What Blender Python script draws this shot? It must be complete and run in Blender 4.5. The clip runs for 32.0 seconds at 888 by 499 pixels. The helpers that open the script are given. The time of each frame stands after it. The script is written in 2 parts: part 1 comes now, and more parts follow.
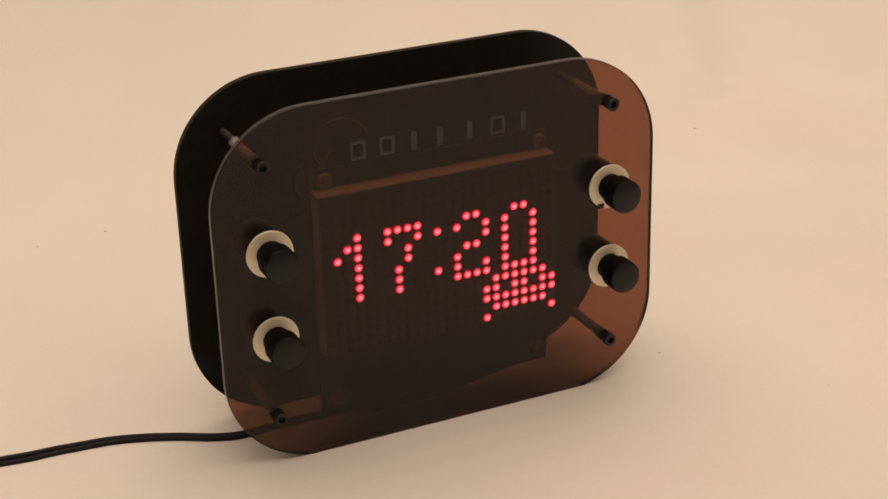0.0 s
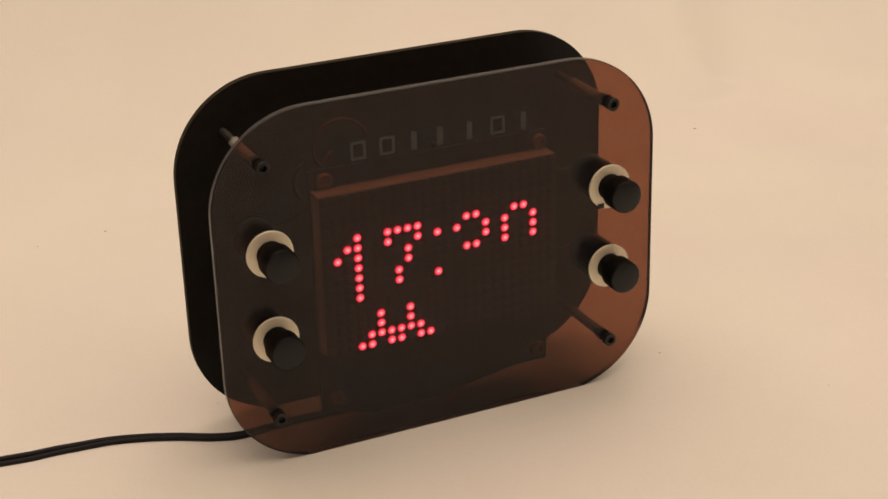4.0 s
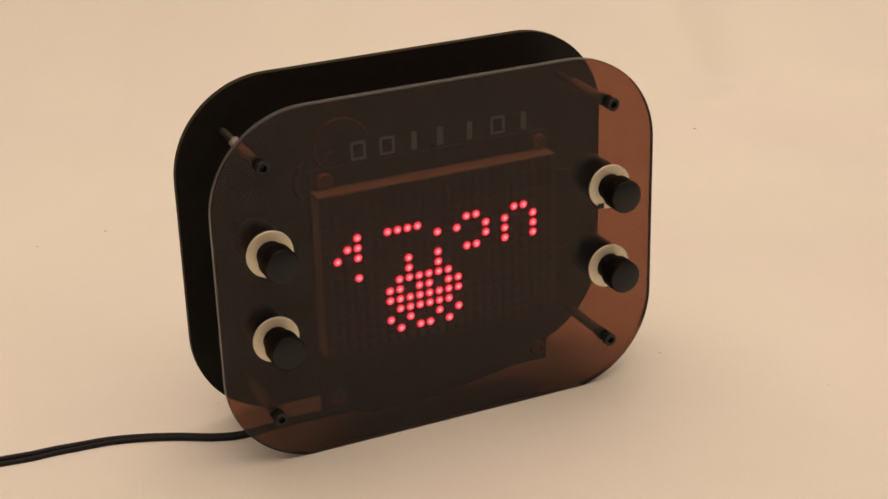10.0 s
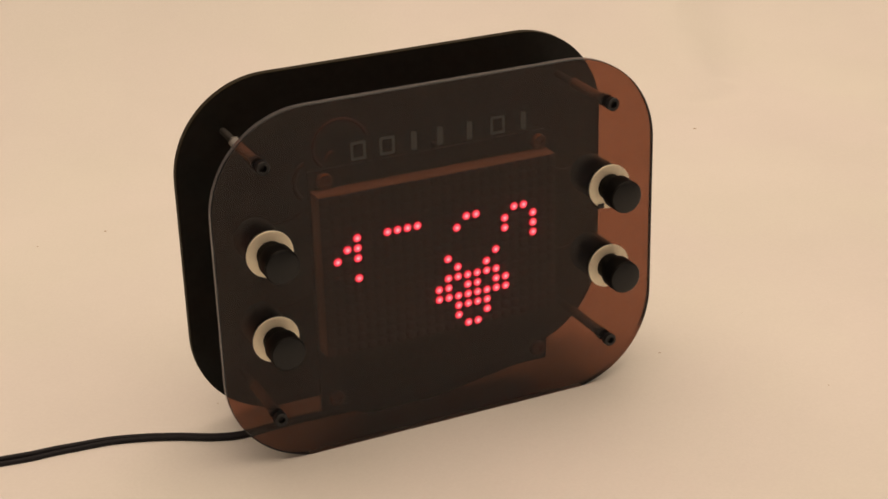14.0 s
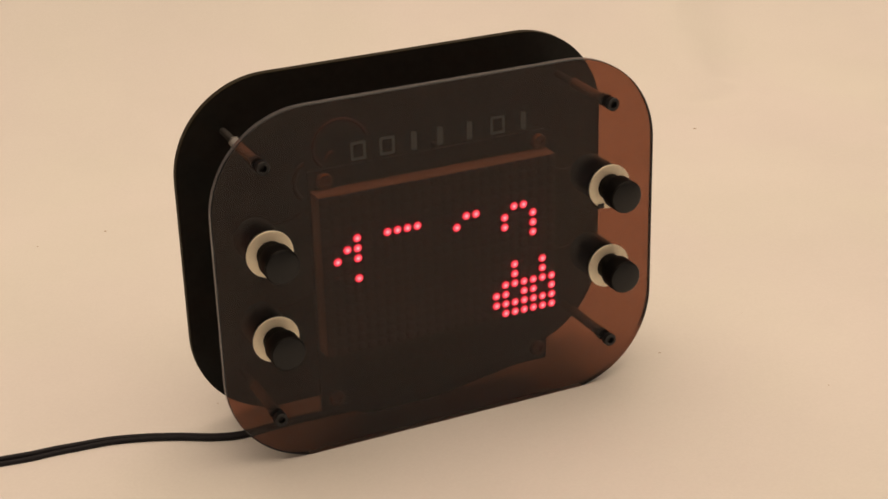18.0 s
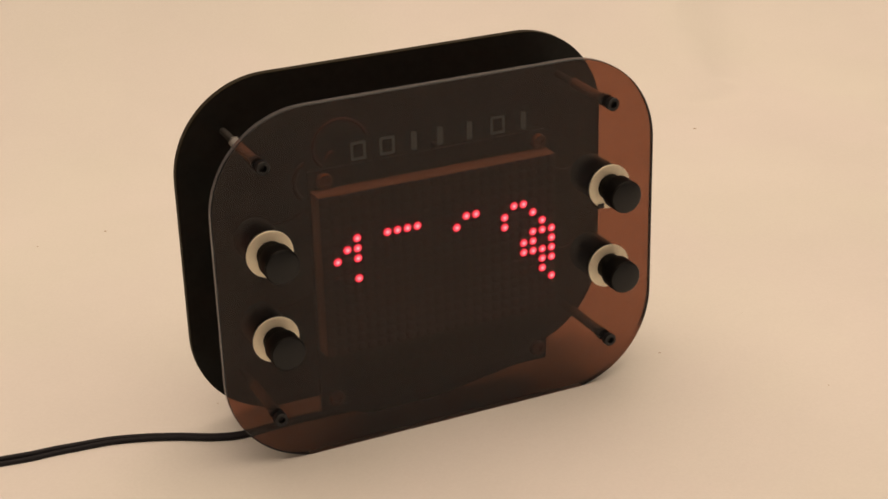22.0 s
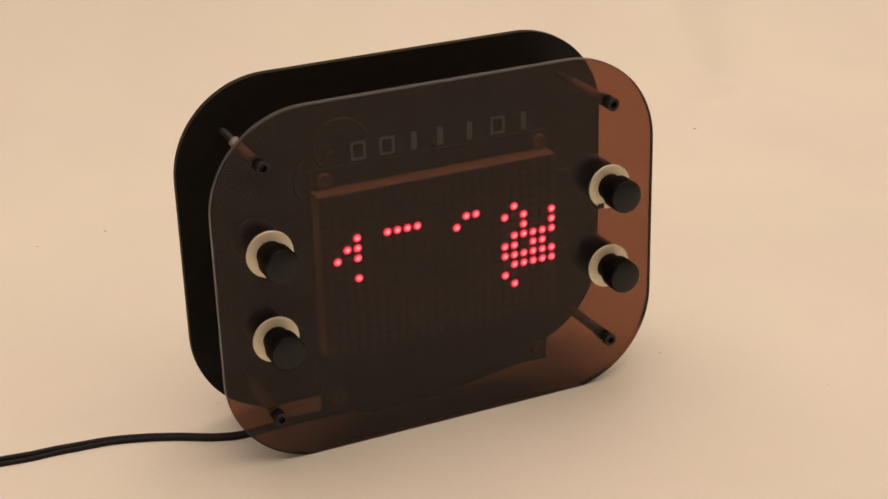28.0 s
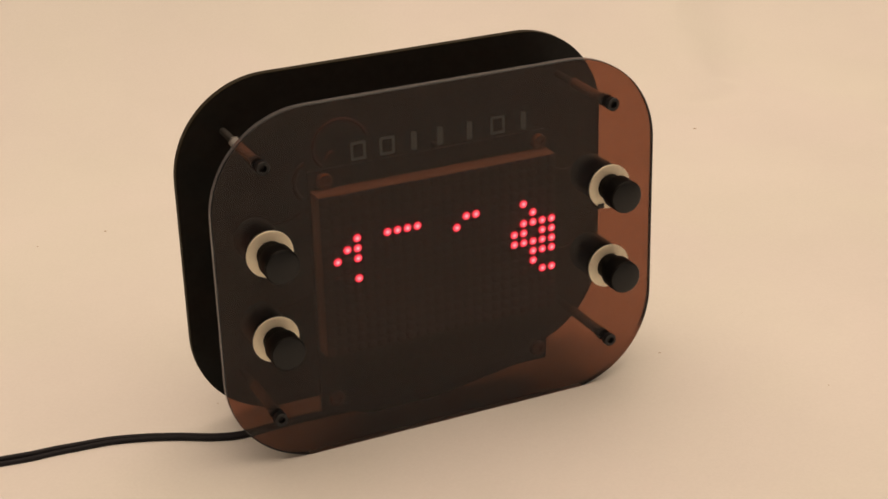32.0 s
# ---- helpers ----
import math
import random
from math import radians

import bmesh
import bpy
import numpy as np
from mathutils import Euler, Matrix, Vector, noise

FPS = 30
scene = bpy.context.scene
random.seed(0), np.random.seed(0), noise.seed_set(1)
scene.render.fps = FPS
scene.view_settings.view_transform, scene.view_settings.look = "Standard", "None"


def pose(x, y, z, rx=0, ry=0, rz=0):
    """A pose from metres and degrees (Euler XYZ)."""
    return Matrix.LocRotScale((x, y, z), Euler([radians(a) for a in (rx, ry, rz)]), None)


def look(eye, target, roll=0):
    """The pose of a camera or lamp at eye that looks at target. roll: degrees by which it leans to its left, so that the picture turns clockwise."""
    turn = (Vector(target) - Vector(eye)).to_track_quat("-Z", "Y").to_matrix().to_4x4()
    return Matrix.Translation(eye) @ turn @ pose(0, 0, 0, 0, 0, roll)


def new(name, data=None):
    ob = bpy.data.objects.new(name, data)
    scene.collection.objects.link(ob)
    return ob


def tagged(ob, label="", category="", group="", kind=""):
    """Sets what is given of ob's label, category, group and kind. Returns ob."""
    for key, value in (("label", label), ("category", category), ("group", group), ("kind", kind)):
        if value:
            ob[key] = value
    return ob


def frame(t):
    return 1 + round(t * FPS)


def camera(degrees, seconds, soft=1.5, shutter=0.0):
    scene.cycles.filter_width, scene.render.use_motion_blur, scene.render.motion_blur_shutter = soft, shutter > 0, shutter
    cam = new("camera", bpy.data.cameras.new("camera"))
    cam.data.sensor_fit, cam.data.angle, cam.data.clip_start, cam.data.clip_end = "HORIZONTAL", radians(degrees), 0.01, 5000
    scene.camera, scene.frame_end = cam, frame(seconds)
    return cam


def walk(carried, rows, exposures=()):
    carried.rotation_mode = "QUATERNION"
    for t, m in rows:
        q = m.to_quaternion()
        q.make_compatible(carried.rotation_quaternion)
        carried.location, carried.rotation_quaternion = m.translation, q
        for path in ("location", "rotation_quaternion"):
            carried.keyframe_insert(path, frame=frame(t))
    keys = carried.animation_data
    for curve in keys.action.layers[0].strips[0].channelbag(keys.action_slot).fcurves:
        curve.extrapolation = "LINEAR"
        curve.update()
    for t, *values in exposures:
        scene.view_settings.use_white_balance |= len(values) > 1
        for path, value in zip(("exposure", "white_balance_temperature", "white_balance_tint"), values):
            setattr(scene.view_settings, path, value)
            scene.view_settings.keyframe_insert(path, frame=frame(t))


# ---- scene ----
# ---- camera: stands still ----
cam = camera(29.47, 32.0, soft=1.6)
EYE = Vector((-0.23761, -0.52720, 0.32278))
AIM = EYE + Vector((0.37717, 0.83552, -0.39955))
walk(cam, [(0.0, look(EYE, AIM, -1.696)), (32.0, look(EYE, AIM, -1.696))],
     exposures=[(0.0, 0.0), (14.0, 0.0), (22.0, 0.015), (32.0, 0.025)])

# ---- light: one wide ceiling lamp in a closed room ----
world = bpy.data.worlds.new("room_air")
world.use_nodes = True
world.node_tree.nodes["Background"].inputs[0].default_value = (1.0, 0.78, 0.56, 1)
world.node_tree.nodes["Background"].inputs[1].default_value = 0.02
scene.world = world


def area_lamp(name, at, target, size_x, size_y, power, colour):
    data = bpy.data.lights.new(name, "AREA")
    data.shape, data.size, data.size_y = "RECTANGLE", size_x, size_y
    data.energy, data.color = power, colour
    ob = new(name, data)
    ob.matrix_world = look(at, target)
    return ob


WARM = (1.0, 0.768, 0.572)
area_lamp("ceiling_light_source", (0.27, -0.05, 1.68), (0.27, -0.05, 0.0), 2.6, 2.6, 39.8, WARM)


# ---- materials ----
def material(name, colour, rough=0.5, metal=0.0, grain=0.0, grain_scale=400.0, blotch=0.0, blotch_scale=8.0,
             bump=0.0, bump_scale=600.0, spec=0.5, per_piece=0.0, second=None, second_scale=5.0):
    """A surface with fine grain, broad blotches and a fine relief."""
    m = bpy.data.materials.new(name)
    m.use_nodes = True
    nt = m.node_tree
    b = nt.nodes["Principled BSDF"]
    b.inputs["Roughness"].default_value = rough
    b.inputs["Metallic"].default_value = metal
    b.inputs["Specular IOR Level"].default_value = spec
    co = nt.nodes.new("ShaderNodeTexCoord").outputs["Object"]
    value = None

    def noise_of(scale, amount):
        n = nt.nodes.new("ShaderNodeTexNoise")
        n.inputs["Scale"].default_value = scale
        n.inputs["Detail"].default_value = 5.0
        nt.links.new(co, n.inputs["Vector"])
        r = nt.nodes.new("ShaderNodeMapRange")
        r.inputs["From Min"].default_value, r.inputs["From Max"].default_value = 0.3, 0.7
        r.inputs["To Min"].default_value, r.inputs["To Max"].default_value = 1 - amount, 1 + amount
        nt.links.new(n.outputs["Fac"], r.inputs["Value"])
        return r.outputs[0]

    for scale, amount in ((grain_scale, grain), (blotch_scale, blotch)):
        if amount:
            v = noise_of(scale, amount)
            if value is None:
                value = v
            else:
                k = nt.nodes.new("ShaderNodeMath")
                k.operation = "MULTIPLY"
                nt.links.new(value, k.inputs[0]), nt.links.new(v, k.inputs[1])
                value = k.outputs[0]
    if per_piece:
        info = nt.nodes.new("ShaderNodeObjectInfo")
        r = nt.nodes.new("ShaderNodeMapRange")
        r.inputs["To Min"].default_value, r.inputs["To Max"].default_value = 1 - per_piece, 1 + per_piece
        nt.links.new(info.outputs["Random"], r.inputs["Value"])
        if value is None:
            value = r.outputs[0]
        else:
            k = nt.nodes.new("ShaderNodeMath")
            k.operation = "MULTIPLY"
            nt.links.new(value, k.inputs[0]), nt.links.new(r.outputs[0], k.inputs[1])
            value = k.outputs[0]
    if value is None:
        b.inputs["Base Color"].default_value = (*colour, 1)
    else:
        s = nt.nodes.new("ShaderNodeVectorMath")
        s.operation = "SCALE"
        s.inputs[0].default_value = colour
        nt.links.new(value, s.inputs["Scale"])
        nt.links.new(s.outputs[0], b.inputs["Base Color"])
        if second:
            # broad, slow patches of a slightly different hue
            n = nt.nodes.new("ShaderNodeTexNoise")
            n.inputs["Scale"].default_value, n.inputs["Detail"].default_value = second_scale, 3.0
            nt.links.new(co, n.inputs["Vector"])
            r = nt.nodes.new("ShaderNodeMapRange")
            r.inputs["From Min"].default_value, r.inputs["From Max"].default_value = 0.38, 0.62
            nt.links.new(n.outputs["Fac"], r.inputs["Value"])
            hue = nt.nodes.new("ShaderNodeMix")
            hue.data_type = "VECTOR"
            hue.inputs[4].default_value, hue.inputs[5].default_value = colour, second
            nt.links.new(r.outputs[0], hue.inputs[0])
            nt.links.new(hue.outputs[1], s.inputs[0])
    if bump:
        n = nt.nodes.new("ShaderNodeTexNoise")
        n.inputs["Scale"].default_value = bump_scale
        n.inputs["Detail"].default_value = 4.0
        nt.links.new(co, n.inputs["Vector"])
        u = nt.nodes.new("ShaderNodeBump")
        u.inputs["Strength"].default_value = bump
        u.inputs["Distance"].default_value = 0.0004
        nt.links.new(n.outputs["Fac"], u.inputs["Height"])
        nt.links.new(u.outputs[0], b.inputs["Normal"])
    return m


def smoked_acrylic(name, tint, rough, ior=1.31):
    """Clear tinted sheet: each of its two faces lets the tint's share through and mirrors the rest by Fresnel."""
    m = bpy.data.materials.new(name)
    m.use_nodes = True
    nt = m.node_tree
    nt.nodes.remove(nt.nodes["Principled BSDF"])
    clear = nt.nodes.new("ShaderNodeBsdfTransparent")
    clear.inputs["Color"].default_value = (*tint, 1)
    gloss = nt.nodes.new("ShaderNodeBsdfGlossy")
    gloss.inputs["Roughness"].default_value = rough
    fres = nt.nodes.new("ShaderNodeFresnel")
    fres.inputs["IOR"].default_value = ior
    mix = nt.nodes.new("ShaderNodeMixShader")
    nt.links.new(fres.outputs[0], mix.inputs[0])
    nt.links.new(clear.outputs[0], mix.inputs[1])
    nt.links.new(gloss.outputs[0], mix.inputs[2])
    # pale diffuse haze put into the sheet's colour for part of its reflection
    haze = nt.nodes.new("ShaderNodeBsdfDiffuse")
    haze.inputs["Color"].default_value = (0.66, 0.71, 0.78, 1)
    haze_noise = nt.nodes.new("ShaderNodeTexNoise")
    haze_noise.inputs["Scale"].default_value = 25.0
    haze_noise.inputs["Detail"].default_value = 6.0
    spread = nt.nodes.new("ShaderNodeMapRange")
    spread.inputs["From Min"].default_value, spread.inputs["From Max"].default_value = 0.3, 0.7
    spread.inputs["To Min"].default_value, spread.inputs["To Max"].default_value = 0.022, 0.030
    haze_mix = nt.nodes.new("ShaderNodeMixShader")
    haze_mix.name = "Hazy"
    nt.links.new(haze_noise.outputs["Fac"], spread.inputs["Value"])
    nt.links.new(spread.outputs[0], haze_mix.inputs[0])
    nt.links.new(mix.outputs[0], haze_mix.inputs[1])
    nt.links.new(haze.outputs[0], haze_mix.inputs[2])
    nt.links.new(haze_mix.outputs[0], nt.nodes["Material Output"].inputs["Surface"])
    return m


def frosted_edge(name, colour, tint, share):
    """The sawn edge of a clear sheet: a satin mirror by Fresnel, clear behind it, with a share of frosting."""
    m = smoked_acrylic(name, tint, 0.16, 1.26)
    nt = m.node_tree
    clear_mix = nt.nodes["Hazy"]
    frost = nt.nodes.new("ShaderNodeBsdfDiffuse")
    frost.inputs["Color"].default_value = (*colour, 1)
    grit = nt.nodes.new("ShaderNodeTexNoise")
    grit.inputs["Scale"].default_value = 700.0
    spread = nt.nodes.new("ShaderNodeMapRange")
    spread.inputs["To Min"].default_value, spread.inputs["To Max"].default_value = share * 0.4, share * 1.6
    mix = nt.nodes.new("ShaderNodeMixShader")
    nt.links.new(grit.outputs["Fac"], spread.inputs["Value"])
    nt.links.new(spread.outputs[0], mix.inputs[0])
    nt.links.new(clear_mix.outputs[0], mix.inputs[1])
    nt.links.new(frost.outputs[0], mix.inputs[2])
    nt.links.new(mix.outputs[0], nt.nodes["Material Output"].inputs["Surface"])
    return m


def led_glow(name):
    """The lit side of a light-emitting diode: hottest over the chip, redder towards the rim of its lens."""
    m = bpy.data.materials.new(name)
    m.use_nodes = True
    nt = m.node_tree
    nt.nodes.remove(nt.nodes["Principled BSDF"])
    co = nt.nodes.new("ShaderNodeTexCoord")
    across = nt.nodes.new("ShaderNodeVectorMath")
    across.operation = "MULTIPLY"
    across.inputs[1].default_value = (1.0, 0.0, 1.0)
    nt.links.new(co.outputs["Object"], across.inputs[0])
    radius = nt.nodes.new("ShaderNodeVectorMath")
    radius.operation = "LENGTH"
    nt.links.new(across.outputs[0], radius.inputs[0])
    ramp = nt.nodes.new("ShaderNodeMapRange")
    ramp.inputs["From Min"].default_value, ramp.inputs["From Max"].default_value = 0.0, LED_R / 1000
    nt.links.new(radius.outputs["Value"], ramp.inputs["Value"])
    col = nt.nodes.new("ShaderNodeValToRGB")
    e = col.color_ramp.elements
    e[0].position, e[0].color = 0.0, (1.0, 1.0, 1.9, 1)
    # dim outer rim also paints the red bloom round a lit dot
    e[1].position, e[1].color = 1.0, (0.16, 0.001, 0.006, 1)
    for where, colour in ((0.24, (0.90, 0.48, 0.98, 1)), (0.45, (0.84, 0.22, 0.56, 1)), (0.66, (0.76, 0.115, 0.34, 1)), (0.85, (0.42, 0.010, 0.06, 1))):
        col.color_ramp.elements.new(where).color = colour
    nt.links.new(ramp.outputs[0], col.inputs[0])
    em = nt.nodes.new("ShaderNodeEmission")
    em.inputs["Strength"].default_value = 7.7
    m.cycles.emission_sampling = "NONE"
    nt.links.new(col.outputs[0], em.inputs["Color"])
    nt.links.new(em.outputs[0], nt.nodes["Material Output"].inputs["Surface"])
    return m


LED_R = 1.80  # millimetres
PAPER = material("white_paper", (0.80, 0.788, 0.742), 0.75, grain=0.015, grain_scale=900, blotch=0.025, blotch_scale=9, bump=0.12, bump_scale=900, spec=0.25, second=(0.805, 0.777, 0.752), second_scale=7.0)
PLASTER = material("wall_paint", (0.20, 0.19, 0.175), 0.85, grain=0.02, grain_scale=60, blotch=0.03, blotch_scale=1.5, bump=0.2, bump_scale=150)
CEILING = material("ceiling_paint", (0.80, 0.78, 0.75), 0.9, grain=0.02, grain_scale=60, blotch=0.02, blotch_scale=1.2)
BOARDS = material("floor_wood", (0.26, 0.16, 0.09), 0.5, grain=0.12, grain_scale=30, blotch=0.1, blotch_scale=2)
TABLE = material("table_wood", (0.33, 0.21, 0.12), 0.45, grain=0.1, grain_scale=50, blotch=0.08, blotch_scale=4)
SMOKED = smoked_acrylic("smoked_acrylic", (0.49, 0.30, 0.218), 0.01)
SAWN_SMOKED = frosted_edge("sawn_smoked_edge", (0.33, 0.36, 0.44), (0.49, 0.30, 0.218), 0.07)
BLACK_ACRYLIC = material("black_acrylic", (0.0170, 0.0175, 0.0165), 0.25, grain=0.1, grain_scale=300, spec=0.12)
SAWN_BLACK = material("sawn_black_edge", (0.026, 0.021, 0.0105), 0.6, spec=0.08, grain=0.12, grain_scale=500, bump=0.3, bump_scale=800)
BLACK_PLASTIC = material("black_plastic", (0.0088, 0.0098, 0.0112), 0.42, spec=0.35, grain=0.1, grain_scale=900, bump=0.15, bump_scale=1500)
# dark colour on the front arris paints the line mirrored inside the edge
PAINTED_ARRIS = material("painted_dark_arris", (0.008, 0.007, 0.005), 0.4, grain=0.2, grain_scale=900)
GLOSS_BLACK = material("gloss_black_plastic", (0.006, 0.0055, 0.0052), 0.35, spec=0.12, grain=0.1, grain_scale=900)
BLACK_STEEL = material("black_oxide_steel", (0.022, 0.023, 0.025), 0.45, 0.4, grain=0.15, grain_scale=900)
DARK_STEEL = material("dark_threaded_steel", (0.026, 0.0235, 0.021), 0.6, 0.2, spec=0.3, grain=0.2, grain_scale=900)
NICKEL = material("nickel_plate", (0.30, 0.29, 0.27), 0.42, 1.0, grain=0.06, grain_scale=700)
DULL_GREY = material("dull_grey_rod", (0.26, 0.25, 0.24), 0.5, 0.1, spec=0.3, grain=0.08, grain_scale=700)
WASHER = material("pale_zinc_washer", (1.0, 0.915, 0.725), 0.6, 0.35, grain=0.04, grain_scale=900, bump=0.08, bump_scale=1200)
BLOCK_SIDE = material("grey_block_plastic", (0.50, 0.47, 0.44), 0.55, grain=0.05, grain_scale=500, blotch=0.05, blotch_scale=60)
BLOCK_FACE = material("black_block_face", (0.006, 0.0055, 0.0055), 0.5, grain=0.1, grain_scale=900, per_piece=0.1)
LED_OFF = material("unlit_diode", (0.18, 0.19, 0.26), 0.4, grain=0.1, grain_scale=900, per_piece=0.25)
LED_ON = led_glow("lit_diode")
BOARD_MASK = material("dark_solder_mask", (0.007, 0.009, 0.008), 0.5, spec=0.15, grain=0.2, grain_scale=300)
BRASS = material("brass_screw", (0.42, 0.29, 0.18), 0.45, 1.0, grain=0.08, grain_scale=800)
WIRE = material("red_wire_sheath", (0.15, 0.080, 0.068), 0.45, grain=0.08, grain_scale=900)
GREY_WIRE = material("grey_wire_sheath", (0.10, 0.105, 0.115), 0.5, grain=0.08, grain_scale=900)
CORD = material("dark_cord_rubber", (0.0115, 0.0108, 0.0145), 0.65, spec=0.25, grain=0.15, grain_scale=900, blotch=0.1, blotch_scale=60, bump=0.15, bump_scale=1200)
ETCHED = material("grey_etched_mark", (0.062, 0.059, 0.056), 0.7, grain=0.12, grain_scale=1200)
CRUMB = material("brown_crumb", (0.48, 0.39, 0.29), 0.9, grain=0.2, grain_scale=2000)
LAMP_GLOW = bpy.data.materials.new("lamp_diffuser")
LAMP_GLOW.use_nodes = True
LAMP_GLOW.node_tree.nodes["Principled BSDF"].inputs["Base Color"].default_value = (0.85, 0.83, 0.8, 1)
LAMP_GLOW.node_tree.nodes["Principled BSDF"].inputs["Roughness"].default_value = 0.6


# ---- building helpers ----
BASE = 68.29  # millimetres from the foot of the clock to the middle of its display


def at(x, y, z):
    """From the display's millimetres (right, up, towards the viewer) to metres in the clock's space."""
    return Vector((x / 1000, -z / 1000, (y + BASE) / 1000))


def part(name, bm, mats, parent=None, label="", smooth=True, where=None):
    me = bpy.data.meshes.new(name)
    bmesh.ops.recalc_face_normals(bm, faces=bm.faces)
    bm.to_mesh(me)
    bm.free()
    for m in mats if isinstance(mats, (list, tuple)) else (mats,):
        me.materials.append(m)
    if smooth:
        me.polygons.foreach_set("use_smooth", [True] * len(me.polygons))
        me.set_sharp_from_angle(angle=radians(35))
    ob = new(name, me)
    ob.parent = parent
    if where is not None:
        ob.location = where
    return tagged(ob, label) if label else ob


def lathe(bm, profile, centre, axis="Y", n=32, slot=0):
    """Revolves (radius, height) pairs about an axis through centre; Y means towards the viewer. Metres."""
    rings = []
    for r, h in profile:
        if r < 1e-7:
            r = 1e-7
        ring = []
        for i in range(n):
            a = 2 * math.pi * i / n
            c, s = r * math.cos(a), r * math.sin(a)
            ring.append(bm.verts.new(centre + (Vector((c, -h, s)) if axis == "Y" else Vector((c, s, h)))))
        rings.append(ring)
    for lo, hi in zip(rings, rings[1:]):
        for i in range(n):
            f = bm.faces.new((lo[i], lo[(i + 1) % n], hi[(i + 1) % n], hi[i]))
            f.material_index = slot
    for ring in (rings[0], rings[-1]):
        f = bm.faces.new(ring)
        f.material_index = slot
    return bm


def box(bm, lo, hi, bevel=0.0, slot=0):
    ret = bmesh.ops.create_cube(bm, size=1.0)
    lo, hi = Vector(lo), Vector(hi)
    for v in ret["verts"]:
        v.co = Vector([(a + b) / 2 + c * abs(b - a) for a, b, c in zip(lo, hi, v.co)])
    faces = {f for v in ret["verts"] for f in v.link_faces}
    for f in faces:
        f.material_index = slot
    if bevel:
        edges = {e for v in ret["verts"] for e in v.link_edges}
        bmesh.ops.bevel(bm, geom=list(edges), offset=bevel, segments=2, affect="EDGES", profile=0.6, clamp_overlap=True)
    return bm


def rounded_outline(w, h, r, n=20):
    pts = []
    for cx, cy, a0 in ((w / 2 - r, h / 2 - r, 0), (-w / 2 + r, h / 2 - r, 90), (-w / 2 + r, -h / 2 + r, 180), (w / 2 - r, -h / 2 + r, 270)):
        for i in range(n + 1):
            a = radians(a0 + 90 * i / n)
            pts.append((cx + r * math.cos(a), cy + r * math.sin(a)))
    return pts


def plate(z_front, thick, w, h, r, cx, cy, chamfer=0.2):
    """A rounded sheet with eased arrises: slot 0 its two faces, slot 1 its sawn edge, slot 2 the front arris. Millimetres."""
    bm = bmesh.new()
    rings = []
    for z, inset in ((z_front, chamfer), (z_front - chamfer, 0), (z_front - thick + chamfer, 0), (z_front - thick, chamfer)):
        rings.append([bm.verts.new(at(cx + x, cy + y, z)) for x, y in rounded_outline(w - 2 * inset, h - 2 * inset, r - inset)])
    n = len(rings[0])
    for slot, a, b in zip((2, 1, 1), rings, rings[1:]):
        for i in range(n):
            bm.faces.new((a[i], a[(i + 1) % n], b[(i + 1) % n], b[i])).material_index = slot
    bm.faces.new(rings[0])
    bm.faces.new(rings[-1])
    return bm


def tube(bm, pts, radius, n=10):
    """A round cord through the points (metres)."""
    rings = []
    for i, p in enumerate(pts):
        d = (pts[min(i + 1, len(pts) - 1)] - pts[max(i - 1, 0)]).normalized()
        side = d.cross(Vector((0, 0, 1)))
        side = side.normalized() if side.length > 1e-4 else Vector((1, 0, 0))
        up = side.cross(d)
        rings.append([bm.verts.new(p + radius * (math.cos(a) * side + math.sin(a) * up)) for a in (2 * math.pi * k / n for k in range(n))])
    for a, b in zip(rings, rings[1:]):
        for i in range(n):
            bm.faces.new((a[i], a[(i + 1) % n], b[(i + 1) % n], b[i]))
    bm.faces.new(rings[0]), bm.faces.new(rings[-1])
    return bm


def curve_through(pts, steps=10):
    """Catmull-Rom points through the given ones."""
    out = []
    for i in range(len(pts) - 1):
        a, b, c, d = pts[max(i - 1, 0)], pts[i], pts[i + 1], pts[min(i + 2, len(pts) - 1)]
        for k in range(steps):
            t = k / steps
            out.append(0.5 * (2 * b + (c - a) * t + (2 * a - 5 * b + 4 * c - d) * t * t + (3 * b - a - 3 * c + d) * t ** 3))
    return out + [pts[-1]]


# ---- the room ----
def build_room():
    x0, x1, y0, y1, z0, z1 = -2.0, 2.0, -2.2, 1.9, -0.75, 1.75
    t = 0.12
    for name, lo, hi, m, label in (
        ("floor", (x0 - t, y0 - t, z0 - 0.1), (x1 + t, y1 + t, z0), BOARDS, "plain brown wooden room floor"),
        ("ceiling", (x0 - t, y0 - t, z1), (x1 + t, y1 + t, z1 + 0.1), CEILING, "plain white painted ceiling"),
        ("wall_north", (x0, y1, z0), (x1, y1 + t, z1), PLASTER, "plain dark brownish painted wall"),
        ("wall_south", (x0, y0 - t, z0), (x1, y0, z1), PLASTER, "plain dark brownish painted wall"),
        ("wall_east", (x1, y0 - t, z0), (x1 + t, y1 + t, z1), PLASTER, "plain dark brownish painted wall"),
        ("wall_west", (x0 - t, y0 - t, z0), (x0, y1 + t, z1), PLASTER, "plain dark brownish painted wall"),
    ):
        tagged(part(name, box(bmesh.new(), lo, hi), m, smooth=False), label, kind="structure")


def build_table():
    table = tagged(new("table"), "brown wooden table under a white paper sheet", "table")
    table.location = (0.1, 0.15, -0.75)
    part("tabletop", box(bmesh.new(), (-1.0, -0.75, 0.715), (1.0, 0.75, 0.748), 0.004), TABLE, table)
    for sx in (-1, 1):
        for sy in (-1, 1):
            part("leg", box(bmesh.new(), (sx * 0.92 - 0.035, sy * 0.67 - 0.035, 0), (sx * 0.92 + 0.035, sy * 0.67 + 0.035, 0.715), 0.004), TABLE, table)


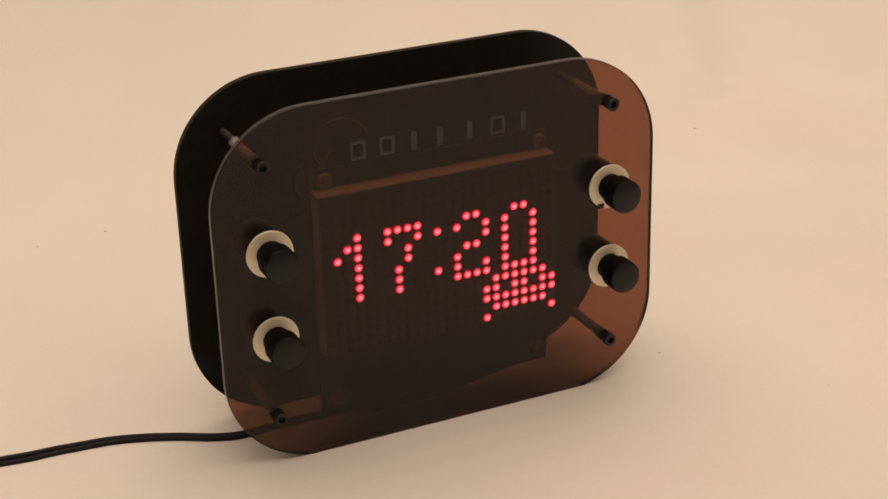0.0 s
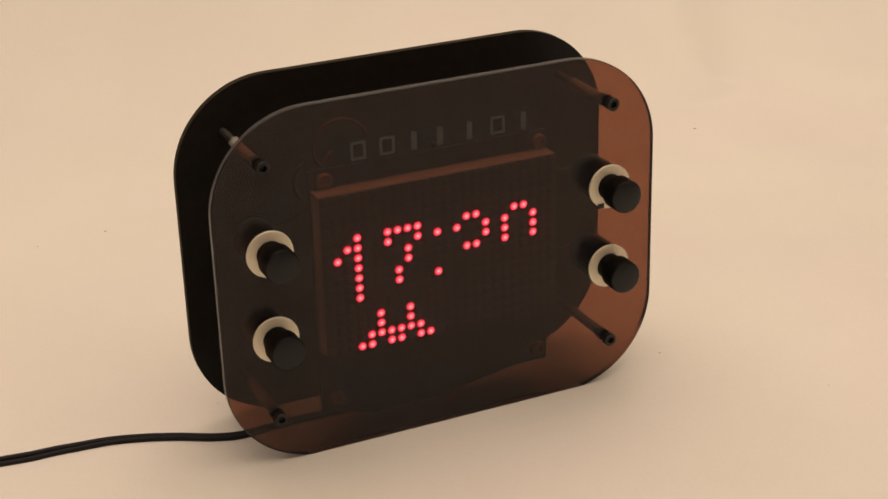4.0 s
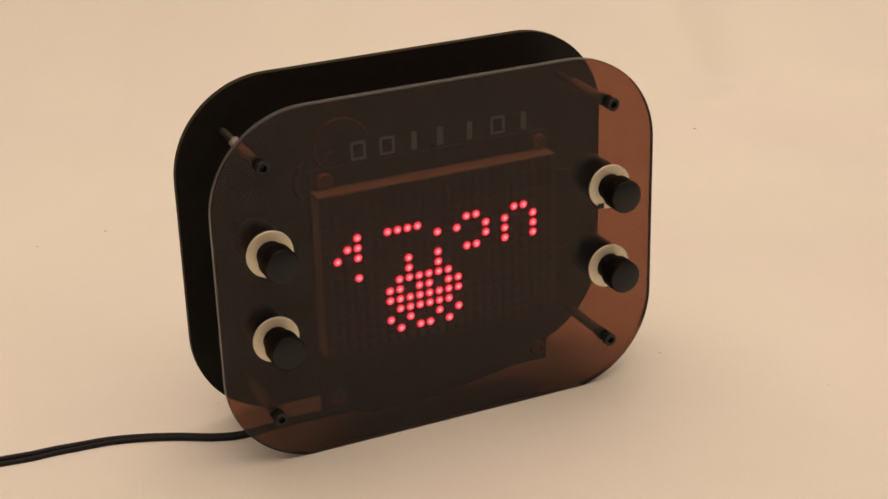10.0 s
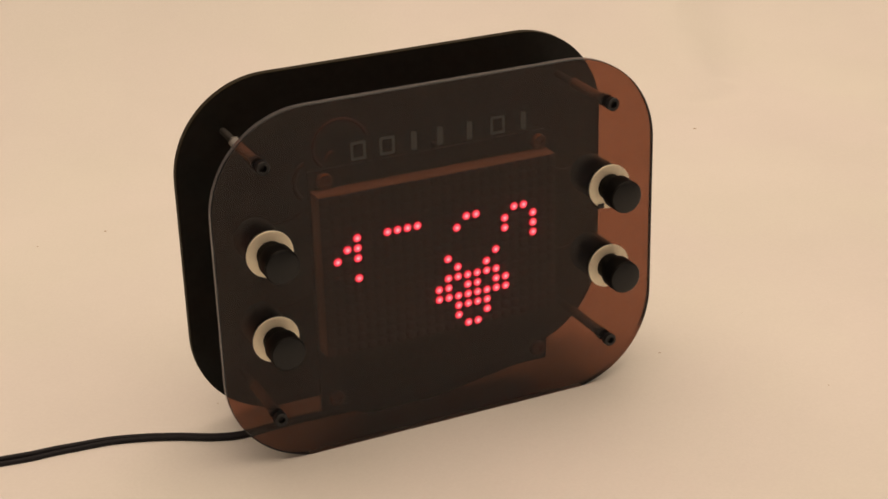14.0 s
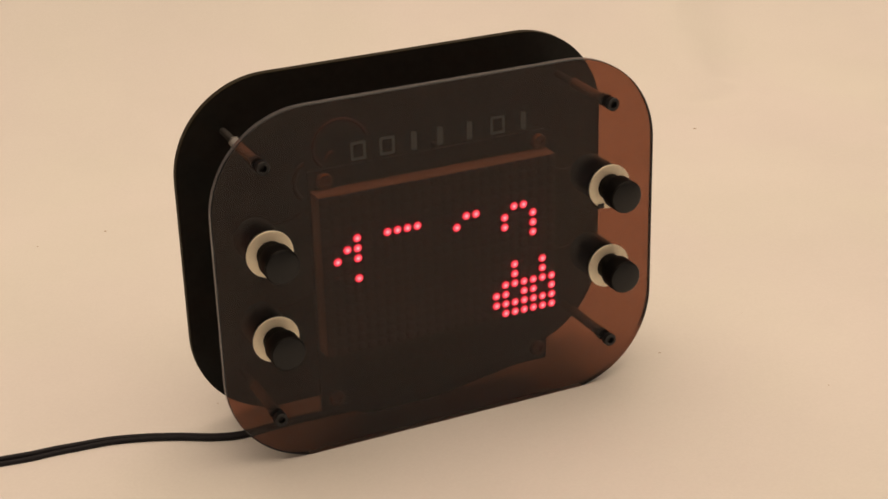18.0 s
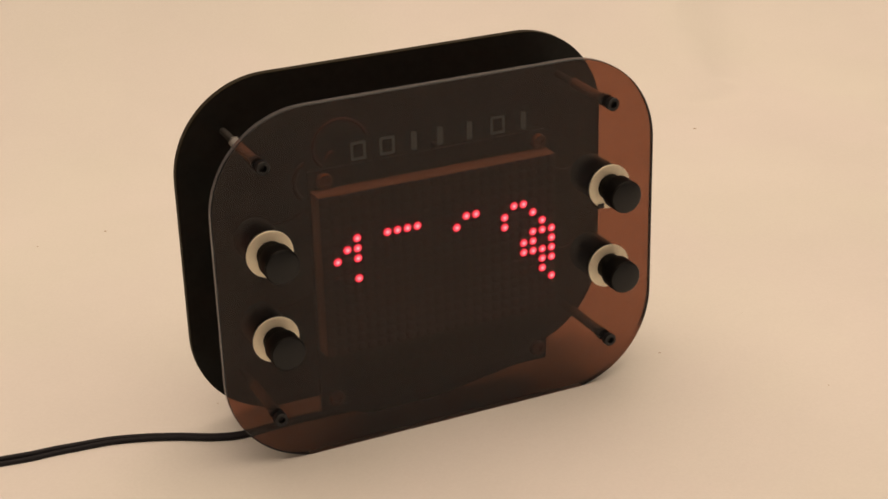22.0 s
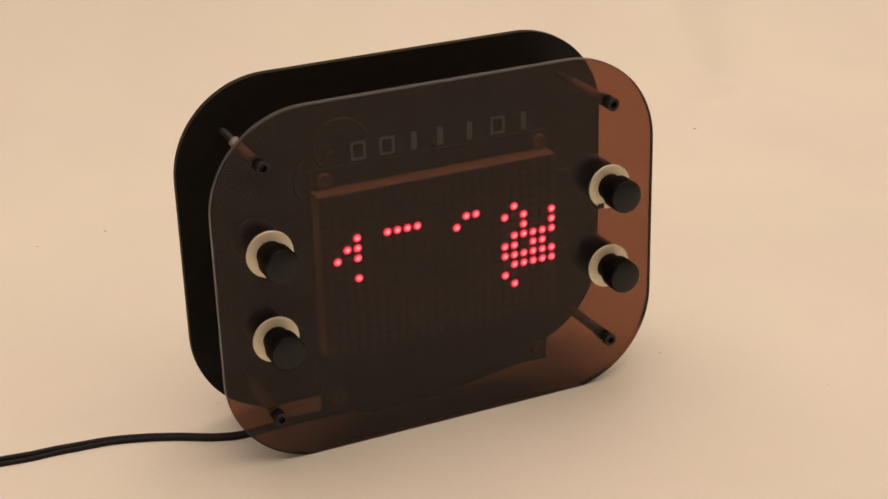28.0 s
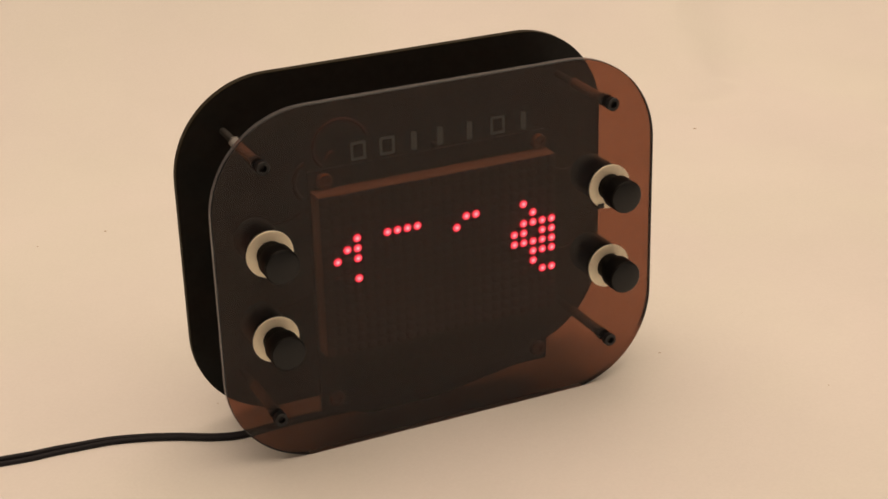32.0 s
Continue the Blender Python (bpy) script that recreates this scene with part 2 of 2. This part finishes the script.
def paper_point(x, s):
    """The sheet at x and at the length s along it: flat, then a slow sweep upwards, with shallow waves and one fold."""
    start, bend = 0.27, 0.33
    y, z = s, 0.0
    if s >= start:
        a = min((s - start) / bend, 1.0)
        rest = s - start - bend * a
        y, z = start + bend * math.sin(a) + rest * math.cos(a), bend * (1 - math.cos(a)) + rest * math.sin(a)
    far = max(0.0, min(1.0, (s - 0.16) / 0.3))
    wave = 0.0035 * far * (0.6 + noise.noise(Vector((x * 4.5, s * 3.0, 1.7))))
    up = s - 0.27
    if up > 0:
        u = (x - 0.298 - 0.31 * up) / (0.013 + 0.16 * up)
        wave += 0.017 * (up / (up + 0.06)) * math.exp(-u * u) * math.exp(-((up - 0.08) / 0.22) ** 2)
    wave += 0.0022 * math.exp(-((x - 0.317) / 0.007) ** 2 - ((s - 0.284) / 0.005) ** 2)
    return Vector((x, y, z + wave))


def build_paper():
    """A long white sheet that lies on the table and rises behind the clock."""
    bm = bmesh.new()
    nx, ns = 340, 350
    rows = [[bm.verts.new(paper_point(-0.75 + 1.7 * i / nx, -0.55 + 1.75 * j / ns)) for i in range(nx + 1)] for j in range(ns + 1)]
    for a, b in zip(rows, rows[1:]):
        for i in range(nx):
            bm.faces.new((a[i], a[i + 1], b[i + 1], b[i]))
    ob = part("backdrop_paper", bm, PAPER)
    thick = ob.modifiers.new("thickness", "SOLIDIFY")
    thick.thickness, thick.offset = 0.0006, -1
    tagged(ob, "large seamless sheet of matte white paper curving up", kind="structure")


def build_lamp():
    lamp = tagged(new("ceiling_lamp"), "wide white ceiling lamp panel", "lamp")
    lamp.location = (0.27, -0.05, 1.75)
    part("lamp_housing", box(bmesh.new(), (-1.35, -1.35, -0.05), (1.35, 1.35, 0.0), 0.006), LAMP_GLOW, lamp)


# ---- the clock ----
PITCH = 4.0
COLS, ROWS = 24, 16
PLATE = dict(w=177.5, h=137.47, r=37.1, cx=-0.435, cy=0.446)
ROD_X, ROD_Y = 69.4, 49.3
Z_FRONT, Z_BACK, THICK = 3.9, -37.9, 2.8
LED_Z, LED_DEPTH, FACE_Z = -0.35, 0.5, -0.4


def led_mesh():
    """A low round lens. Its dark side points to the viewer and its lit side into the block."""
    bm = bmesh.new()
    bmesh.ops.create_uvsphere(bm, u_segments=20, v_segments=10, radius=LED_R / 1000,
                              matrix=Matrix.Diagonal((1, LED_DEPTH / LED_R, 1, 1)) @ Matrix.Rotation(radians(90), 4, "X"))
    for f in bm.faces:
        f.material_index = 1 if f.calc_center_median().y > 0.0 else 0
    me = bpy.data.meshes.new("led")
    bm.to_mesh(me)
    bm.free()
    me.materials.append(LED_OFF), me.materials.append(LED_ON)
    me.polygons.foreach_set("use_smooth", [True] * len(me.polygons))
    return me


def build_button(clock, x, y):
    """A panel push button: barrel behind the sheet, washer and collar before it, round cap."""
    c = at(x, y, 0)
    # black barrel is sized to also stand in for the cap's mirror image
    btn = part("push_button", lathe(bmesh.new(), [(0.0045, -0.017), (0.0052, -0.0165), (0.0052, -0.0132), (0.0074, -0.013), (0.0079, -0.0124), (0.0079, 0.0008), (0.0075, 0.0011)], c),
               GLOSS_BLACK, clock, "black round push button with pale washer")
    part("washer", lathe(bmesh.new(), [(0.0052, 0.0039), (0.0086, 0.0039), (0.0088, 0.0041), (0.0088, 0.0047), (0.0086, 0.0049), (0.0053, 0.0049), (0.0052, 0.0048)], c, n=48), WASHER, btn, "pale cream zinc ring washer")
    part("collar", lathe(bmesh.new(), [(0.0051, 0.0011), (0.0051, 0.0084), (0.0049, 0.0087), (0.0046, 0.0088), (0.0046, 0.0104)], c, n=40), GLOSS_BLACK, btn, "black threaded neck")
    part("cap", lathe(bmesh.new(), [(0.0046, 0.0100), (0.0061, 0.0101), (0.00645, 0.0105), (0.00645, 0.0172), (0.0063, 0.0175), (0.0060, 0.0177), (0.0057, 0.0176)], c, n=40), GLOSS_BLACK, btn)
    part("cap_face", lathe(bmesh.new(), [(0.0060, 0.0176), (0.00605, 0.01775), (0.0058, 0.0179), (0.0, 0.0178)], c, n=40), BLACK_PLASTIC, btn, "matte black button face")
    if x > 0 and y > 0:
        p = c + Vector((-0.0040, -0.0046, -0.0072))
        part("locating_tab", box(bmesh.new(), p + Vector((-0.0013, -0.0007, -0.0009)), p + Vector((0.0013, 0.0004, 0.0009)), 0.0002), BLACK_STEEL, btn, "small grey metal tab")
    for side in (-1, 1):
        p = c + Vector((side * 0.0022, 0, 0))
        part("terminal", box(bmesh.new(), p + Vector((-0.0008, 0.016, -0.0003)), p + Vector((0.0008, 0.021, 0.0003)), 0.0001), NICKEL, btn)


def build_standoff(clock, x, y):
    """A round spacer between the sheets, with a black collar and a socket screw at the front."""
    c = at(x, y, 0)
    back = Z_BACK / 1000
    rod = part("standoff", lathe(bmesh.new(), [(0.0011, -0.0252), (0.0016, -0.0240), (0.0019, -0.0238), (0.0019, -0.0020), (0.0017, -0.0017)], c, n=24), DULL_GREY, clock, "dull grey round spacer rod")
    part("lock_nut", lathe(bmesh.new(), [(0.0016, -0.0247), (0.0022, -0.0246), (0.0023, -0.0245), (0.0023, -0.0243), (0.0022, -0.0242), (0.0017, -0.0241)], c, n=6), NICKEL, rod, "small nickel lock nut")
    thread = [(0.0013, back)]
    for i in range(16):
        z = back + 0.0004 + i * 0.00075
        thread += [(0.00145, z), (0.0012, z + 0.00037)]
    part("threaded_stud", lathe(bmesh.new(), thread + [(0.0013, -0.0252)], c, n=16), DARK_STEEL, rod, "dark threaded steel stud")
    part("spacer_collar", lathe(bmesh.new(), [(0.0021, -0.0017), (0.0024, -0.0014), (0.0024, 0.0008), (0.0021, 0.0011)], c), BLACK_STEEL, rod, "black collar ring")
    bm = lathe(bmesh.new(), [(0.0023, 0.0039), (0.00255, 0.0041), (0.00255, 0.0063), (0.0023, 0.0066), (0.0014, 0.0066), (0.0013, 0.0050), (0.0, 0.0050)], c, n=24)
    part("screw_head", bm, BLACK_STEEL, rod, "black hexagon socket screw head")
    part("rear_nut", lathe(bmesh.new(), [(0.0031, back - 0.0056), (0.0031, back - 0.003)], c, n=6), NICKEL, rod)


def build_marks(clock):
    """The maker's name on the sheet stands here as seven plain pale marks."""
    z = Z_FRONT + 0.03
    w, h, s = 5.9, 6.9, 1.05
    for i, x in enumerate((-36.4, -25.3, -14.6, -3.1, 8.7, 18.6, 30.7)):
        y = 45.6 + 0.02 * i
        bm = bmesh.new()
        if i in (0, 1, 5):
            outer = [(0, 0), (w, 0), (w, h), (0, h)]
            inner = [(s, s), (w - s, s), (w - s, h - s), (s, h - s)]
            vo = [bm.verts.new(at(x + a, y + b, z)) for a, b in outer]
            vi = [bm.verts.new(at(x + a, y + b, z)) for a, b in inner]
            for k in range(4):
                bm.faces.new((vo[k], vo[(k + 1) % 4], vi[(k + 1) % 4], vi[k]))
        else:
            a0 = 1.6 if i == 2 else 0.4
            a1 = a0 + 2.2
            bm.faces.new([bm.verts.new(at(x + a, y + b, z)) for a, b in ((a0, 0), (a1, 0), (a1, h), (a0, h))])
        part("etched_mark", bm, ETCHED, clock, "plain grey etched mark", smooth=False)


def build_clock():
    clock = tagged(new("desk_clock"), "dark smoked acrylic desk clock with red dot display", "clock")
    part("front_panel", plate(Z_FRONT, THICK, chamfer=0.28, **PLATE), [SMOKED, SAWN_SMOKED, PAINTED_ARRIS], clock, "translucent brown smoked acrylic sheet", smooth=False)
    part("back_panel", plate(Z_BACK, 3.0, **PLATE), [BLACK_ACRYLIC, SAWN_BLACK, SAWN_BLACK], clock, "glossy black acrylic sheet", smooth=False)
    for sx in (-1, 1):
        for sy in (1, -1):
            build_standoff(clock, PLATE["cx"] + sx * ROD_X, PLATE["cy"] + sy * ROD_Y)
    for x, y in ((-69.0, 16.75), (-69.0, -16.8), (68.75, 16.25), (68.75, -17.0)):
        build_button(clock, x, y)
        way = -1 if x > 0 else 1
        lead = [at(x, y, -20.0), at(x + 3 * way, y, -21.0), at(x + 9 * way, y + 2, -16.0), at(x + 15 * way, y + 5, -11.5), at(x + 22 * way, y + 9, -11.2)]
        part("wire", tube(bmesh.new(), curve_through(lead, 8), 0.00032, 8), GREY_WIRE, clock, "thin grey wire from button to board")
    # the display's board with its corner screws
    board = part("circuit_board", box(bmesh.new(), at(-48.4, -58.3, -10.8), at(48.4, 39.0, -9.2), 0.0002), BOARD_MASK, clock, "dark green-black circuit board", smooth=False)
    for x, y in ((-42.3, 34.9), (44.9, 34.7), (-42.3, -53.9), (44.0, -53.0)):
        c = at(x, y, -9.2)
        part("board_screw", lathe(bmesh.new(), [(0.0031, 0.0), (0.0031, 0.0012), (0.0026, 0.0019), (0.0013, 0.0020), (0.0012, 0.0011), (0.0, 0.0011)], c, n=20), BRASS, board, "small pan-head screw")
    # an unseen controller board behind it, on four pillars, sized to shade the paper
    rear = part("controller_board", box(bmesh.new(), at(-38, -60.8, -14.6), at(49.6, 30, -13.1), 0.0002), BOARD_MASK, clock, smooth=False)
    for x, y, w, h in ((-18, 5, 14, 7), (8, -6, 34, 8), (20, 16, 9, 9), (-38, -50, 30, 20), (2, -52, 36, 24)):
        part("chip", box(bmesh.new(), at(x, y, -18.0), at(x + w, y + h, -14.6), 0.0003), BLACK_PLASTIC, rear, smooth=False)
    # a dark board added below it for shade, lower corners sloped like the shadow
    bm = bmesh.new()
    outline = ((-44, -58.5), (-42, -61.0), (-27, -67.4), (2, -67.4), (36, -61.8), (38, -58.5))
    faces = [[bm.verts.new(at(x, y, z)) for x, y in outline] for z in (-14.7, -16.4)]
    bm.faces.new(faces[0]), bm.faces.new(faces[1])
    for k in range(len(outline)):
        n = (k + 1) % len(outline)
        bm.faces.new((faces[0][k], faces[0][n], faces[1][n], faces[1][k]))
    part("power_board", bm, BOARD_MASK, clock, "dark board added as shade under the boards", smooth=False)
    for sx in (-30, 30):
        for sy in (-26, 26):
            part("pillar", lathe(bmesh.new(), [(0.0025, -0.0349 - 0.003), (0.0025, -0.0146)], at(sx, sy, 0), n=6), NICKEL, clock)
    # wires that show as thin arcs above the display
    arc = [at(-33.8 + 10.2 * math.cos(radians(a)), 45.6 + 10.2 * math.sin(radians(a)), -12.0 - 3.0 * (a - 60) / 180) for a in range(20, 236, 9)]
    part("wire", tube(bmesh.new(), arc, 0.0007, 8), WIRE, clock, "thin reddish wire bent in an arc")
    arc = [at(-46.0 + 6.4 * math.cos(radians(a)), 34.0 + 7.5 * math.sin(radians(a)), -12.5) for a in range(110, 240, 10)]
    part("wire", tube(bmesh.new(), arc, 0.0010, 10), GREY_WIRE, clock, "grey wire bent in an arc")
    part("connector", box(bmesh.new(), at(2.6, 35.6, -14.5), at(7.6, 40.4, -10.8), 0.0006), GLOSS_BLACK, clock, "small black wire connector", smooth=False)
    lead = [at(-40.2, 40.9, -12.0), at(-39.4, 42.6, -12.5), at(-38.0, 43.5, -13.0), at(-36.4, 43.3, -14.0)]
    part("wire", tube(bmesh.new(), curve_through(lead, 8), 0.0006, 8), WIRE, clock, "thin reddish wire above the display")
    build_marks(clock)
    return clock


def build_blocks(clock):
    """Six square blocks of eight by eight diodes."""
    blocks = {}
    half = PITCH * 4 - 0.06
    for bi in range(3):
        for bj in range(2):
            cx, cy = (bi - 1) * 32.0, (0.5 - bj) * 32.0
            bm = bmesh.new()
            box(bm, (-half / 1000, 0, -half / 1000), (half / 1000, 0.0083, half / 1000), 0.00018)
            for f in bm.faces:
                f.material_index = 1 if f.normal.y < -0.9 else 0
            blocks[bi, bj] = part("display_block", bm, [BLOCK_SIDE, BLOCK_FACE], clock, "square dot-matrix block with grey sides", smooth=False, where=at(cx, cy, FACE_Z))
    return blocks


# ---- what the display shows ----
# Two poses of the little figure, eight by eight dots.
FIGURE = {
    "A": ("..#..#..", "..#..#..", ".######.", "##.##.##", "########", ".######.", "#......#", ".#....#."),
    "B": (".#....#.", "..#..#..", ".######.", "##.##.##", "########", "..####..", "..#..#..", "...##..."),
}
# The time in dots, from the fifth row down.
DIGITS = (
    "...#..####....##...##...",
    "..##..#..#.#.#..#.#..#..",
    ".#.#....#.......#.#..#..",
    "...#....#.....##..#..#..",
    "...#...#.....#....#..#..",
    "...#...#...#.#..#.#..#..",
    "...#...#.....####.####..",
)
# When the passing figure wipes out dots of the time: seconds, then column,row pairs.
WIPED = ("0.3 18,9 18,10 19,10 20,10 21,9 21,10;0.5 21,8;0.9 16,9 16,10;1.7 13,8 13,9 13,10 14,10 15,10 18,8;4.0 7,10;5.8 11,9;6.1 7,9;"
         "7.3 7,8;7.7 8,7;7.8 8,6;7.9 6,5 9,5 3,9 3,10;8.4 3,7;12.9 14,7 16,6 18,7;13.1 15,7;13.3 11,5;13.5 16,5;20.5 21,7;"
         "21.3 21,6;21.7 21,5;24.3 20,4;26.0 18,6;28.1 18,5 19,4")
# The figure's way: seconds, pose, column,row of its upper left dot.
WAY = ("0A16,9 0.3B16,9 0.4A16,10 0.5B16,10 0.6A15,9 0.7B15,9 0.8A15,8 0.9B15,8 1A15,9 1.1B15,9 1.2A14,10 1.3B14,10 1.4A13,9 1.5B13,9 "
       "1.6A12,8 1.8A12,9 2A11,10 2.2A10,11 2.4A10,10 2.6A9,11 2.8A9,12 3A8,13 3.2A7,12 3.4A6,11 3.6A5,10 3.8A4,11 4A3,12 4.2A2,11 "
       "4.4A3,12 4.6A2,13 4.8A3,12 5A4,13 5.2A3,12 5.4B3,12 5.6B4,11 5.8B5,10 6B6,9 6.2B7,10 6.4B6,11 6.6B7,12 6.8B6,11 7B7,10 7.2B6,9 "
       "7.4B5,8 7.6B4,7 7.8B3,6 8B4,5 8.2B3,6 8.4A2,7 8.6A3,8 8.8A2,7 9A3,8 9.2A2,9 9.4A3,8 9.6A4,9 9.8A5,8 10A6,7 10.2A5,6 10.4A6,7 "
       "10.6A7,8 10.8A6,9 11A7,10 11.2A6,9 11.4A7,8 11.6A8,9 11.8A9,8 12A10,9 12.2A11,8 12.4A10,9 12.6A11,8 12.8A12,7 13A11,6 13.2A10,5 "
       "13.4A9,6 13.6A10,7 13.8B10,7 14B11,8 14.2B12,9 14.4B13,8 14.6B14,9 14.8B15,8 15B14,7 15.2B15,8 15.4B16,9 15.6B17,8 15.8B16,9 "
       "16B17,10 16.2B18,9 16.4A17,8 16.6A18,9 16.8A19,10 17A18,9 17.2A17,8 17.4A16,9 17.6A15,8 17.8A16,9 18A17,10 18.2A18,9 18.4A19,8 "
       "18.6A18,7 18.8A17,8 19A18,9 19.2A17,8 19.4A18,9 19.6A17,8 19.8A18,9 20A19,8 20.2B19,8 20.4B20,7 20.6B21,8 20.8B22,7 21B21,6 "
       "21.2B20,7 21.4B19,6 21.6B20,5 21.8B21,4 22B20,5 22.2B21,6 22.4B20,7 22.6B21,6 22.8B22,5 23B23,4 23.2B22,3 23.4B21,4 23.6B22,5 "
       "23.8B21,4 24B20,5 24.2B19,4 24.4B20,3 24.6B21,4 24.8B22,5 25B21,4 25.2B20,3 25.4B19,4 25.6B18,5 25.8B17,6 26B18,7 26.2B17,6 "
       "26.4B18,5 26.6B17,4 26.8B18,5 27B19,6 27.2B20,5 27.4A19,4 27.6A20,5 27.8A19,4 28A18,5 28.2A17,4 28.4A16,3 28.6A15,2 28.8A16,3 "
       "29A17,4 29.2A18,5 29.4A19,6 29.6A18,5 29.8A17,4 30A18,3 30.2A17,4 30.4A18,3 30.6A19,2 30.8A20,3 31A19,4 31.2B19,4 31.4B20,3 "
       "31.6A20,3 31.8B20,3 32B19,4")


# Moments at which the display still holds some dots of the figure's last place.
LINGER = ("10 8,13 11,13 9,14 10,14;20 23,14 23,15;31 21,3 22,4 21,5 22,5 23,5 20,6 21,6 23,6 20,7 21,7 22,7 23,7 22,8 23,8 22,9 23,10")


def figure_steps():
    """The way in tenths of a second: each place shows pose A, then pose B."""
    steps = {}
    for word in WAY.split():
        pose_name = "A" if "A" in word else "B"
        t, spot = word.split(pose_name)
        c, r = spot.split(",")
        steps[round(float(t) * 10)] = (pose_name, int(c), int(r))
    given = dict(steps)
    for k, (pose_name, c, r) in given.items():
        if k >= 16 and pose_name == "A" and k + 1 not in given and k < 320:
            steps[k + 1] = ("B", c, r)
    for k, (pose_name, c, r) in given.items():
        if k >= 16 and pose_name == "B" and k - 1 not in steps:
            steps[k - 1] = ("A", c, r)
    return steps


def shown_dots():
    """For every tenth of a second, the dots that are lit."""
    gone = {}
    for group in WIPED.split(";"):
        t, *spots = group.split()
        for s in spots:
            gone[tuple(int(v) for v in s.split(","))] = round(float(t) * 10)
    digits = [(c, r + 4) for r, line in enumerate(DIGITS) for c, ch in enumerate(line) if ch == "#"]
    late = {}
    for group in LINGER.split(";"):
        t, *spots = group.split()
        late[int(t) * 10] = {tuple(int(v) for v in s.split(",")) for s in spots}
    steps, now, shown = figure_steps(), None, []
    for k in range(321):
        now = steps.get(k, now)
        lit = {d for d in digits if k < gone.get(d, 999)} | late.get(k, set())
        name, c0, r0 = now
        for r, line in enumerate(FIGURE[name]):
            for c, ch in enumerate(line):
                if ch == "#" and 0 <= c0 + c < COLS and 0 <= r0 + r < ROWS:
                    lit.add((c0 + c, r0 + r))
        shown.append(lit)
    return shown


def led_rows(spot, base, shown):
    """A diode turns its lit side out in a tenth of a second, and back again. Rows only where it moves."""
    rows, state = [(0.0, 180.0 if spot in shown[0] else 0.0)], spot in shown[0]
    for k in range(1, 321):
        want = spot in shown[k]
        if want == state:
            continue
        t = (k - 1) / 10
        first, step = (180.0, -60.0) if state else (0.0, 60.0)
        if rows[-1][0] < t - 0.01:
            rows.append((t, first))
        rows += [(t + n / 30, first + step * n) for n in (1, 2, 3)]
        state = want
    if rows[-1][0] < 31.99:
        rows.append((32.0, rows[-1][1]))
    return [(t, Matrix.Translation(base) @ Matrix.Rotation(radians(a), 4, "Z")) for t, a in rows]


def build_leds(blocks, shown):
    """Every diode is a part of its block; the ones that light up at some time are returned with their places."""
    used = set().union(*shown)
    me, keyed = led_mesh(), []
    for r in range(ROWS):
        for c in range(COLS):
            key = (c // 8, r // 8)
            cx, cy = (key[0] - 1) * 32.0, (0.5 - key[1]) * 32.0
            x, y = (c - 11.5) * PITCH - cx, (7.5 - r) * PITCH - cy
            base = Vector((x / 1000, (FACE_Z - LED_Z) / 1000, y / 1000))
            ob = new("led", me)
            ob.parent = blocks[key]
            ob.location = base
            if (c, r) in used:
                keyed.append((ob, (c, r), base))
    return keyed


# ---- the cord and crumbs ----
def build_cord():
    """A flat two-core cord that comes in over the paper and runs up to the board between the sheets."""
    pts = [Vector(p) / 1000 for p in ((-330, 30, 1.7), (-260, 40, 1.7), (-205, 48, 1.7), (-180, 45.5, 1.7), (-165.5, 43.4, 1.7), (-154.8, 42.0, 1.7), (-144.1, 41.6, 1.7), (-137.3, 40.9, 1.7), (-124.3, 39.5, 1.7), (-111.6, 35.7, 1.7), (-99.5, 30.3, 1.7), (-87.8, 23.7, 1.7), (-77.4, 20.4, 1.7), (-64.0, 21.0, 1.7), (-53.4, 21.4, 1.7), (-42.4, 21.2, 1.7), (-30.6, 20.9, 1.8), (-20, 20.9, 3.0), (-11, 20.6, 8.0), (-7, 20.4, 16.0), (-6, 20.3, 26.0))]
    line = curve_through(pts, 10)
    bm = bmesh.new()
    for sign in (-1, 1):
        path = []
        for i, p in enumerate(line):
            d = (line[min(i + 1, len(line) - 1)] - line[max(i - 1, 0)]).normalized()
            side = d.cross(Vector((0, 0, 1)))
            side = side.normalized() if side.length > 1e-3 else Vector((0, 1, 0))
            lean = side * 0.85 + Vector((0, 0, -0.5))
            path.append(p + sign * (0.0005 + 0.0006 * max(0.0, min(1.0, (-0.105 - p.x) / 0.05))) * lean)
        tube(bm, path, 0.00115, 12)
    ob = part("power_cord", bm, CORD)
    tagged(ob, "dark two-core power cord lying on white paper", "cable")


def build_crumbs():
    spots = ((262.0, 231.4, 1.2), (151.4, 21.8, 0.8), (144.4, -49.1, 0.8), (100.2, 6.3, 0.95), (-72.2, 247.1, 1.0), (-106.5, 244.1, 0.9), (-77.5, 50.5, 0.8), (-111.4, 156.1, 0.7))
    for x, y, r in spots:
        bm = bmesh.new()
        bmesh.ops.create_icosphere(bm, subdivisions=2, radius=r / 1000)
        for v in bm.verts:
            v.co *= 1 + 0.35 * noise.noise(v.co * 2500 + Vector((x, y, 0)))
            v.co.z *= 0.55
        ob = part("crumb", bm, CRUMB, where=paper_point(x / 1000, y / 1000) + Vector((0, 0, 0.0002)))
        tagged(ob, "tiny brown crumb lying on white paper", "crumb", "crumbs on the paper")


build_room()
build_table()
build_paper()
build_lamp()
clock_thing = build_clock()
SHOWN = shown_dots()
LEDS = build_leds(build_blocks(clock_thing), SHOWN)
build_cord()
build_crumbs()


def motions():
    for ob, spot, base in LEDS:
        walk(ob, led_rows(spot, base, SHOWN))


motions()
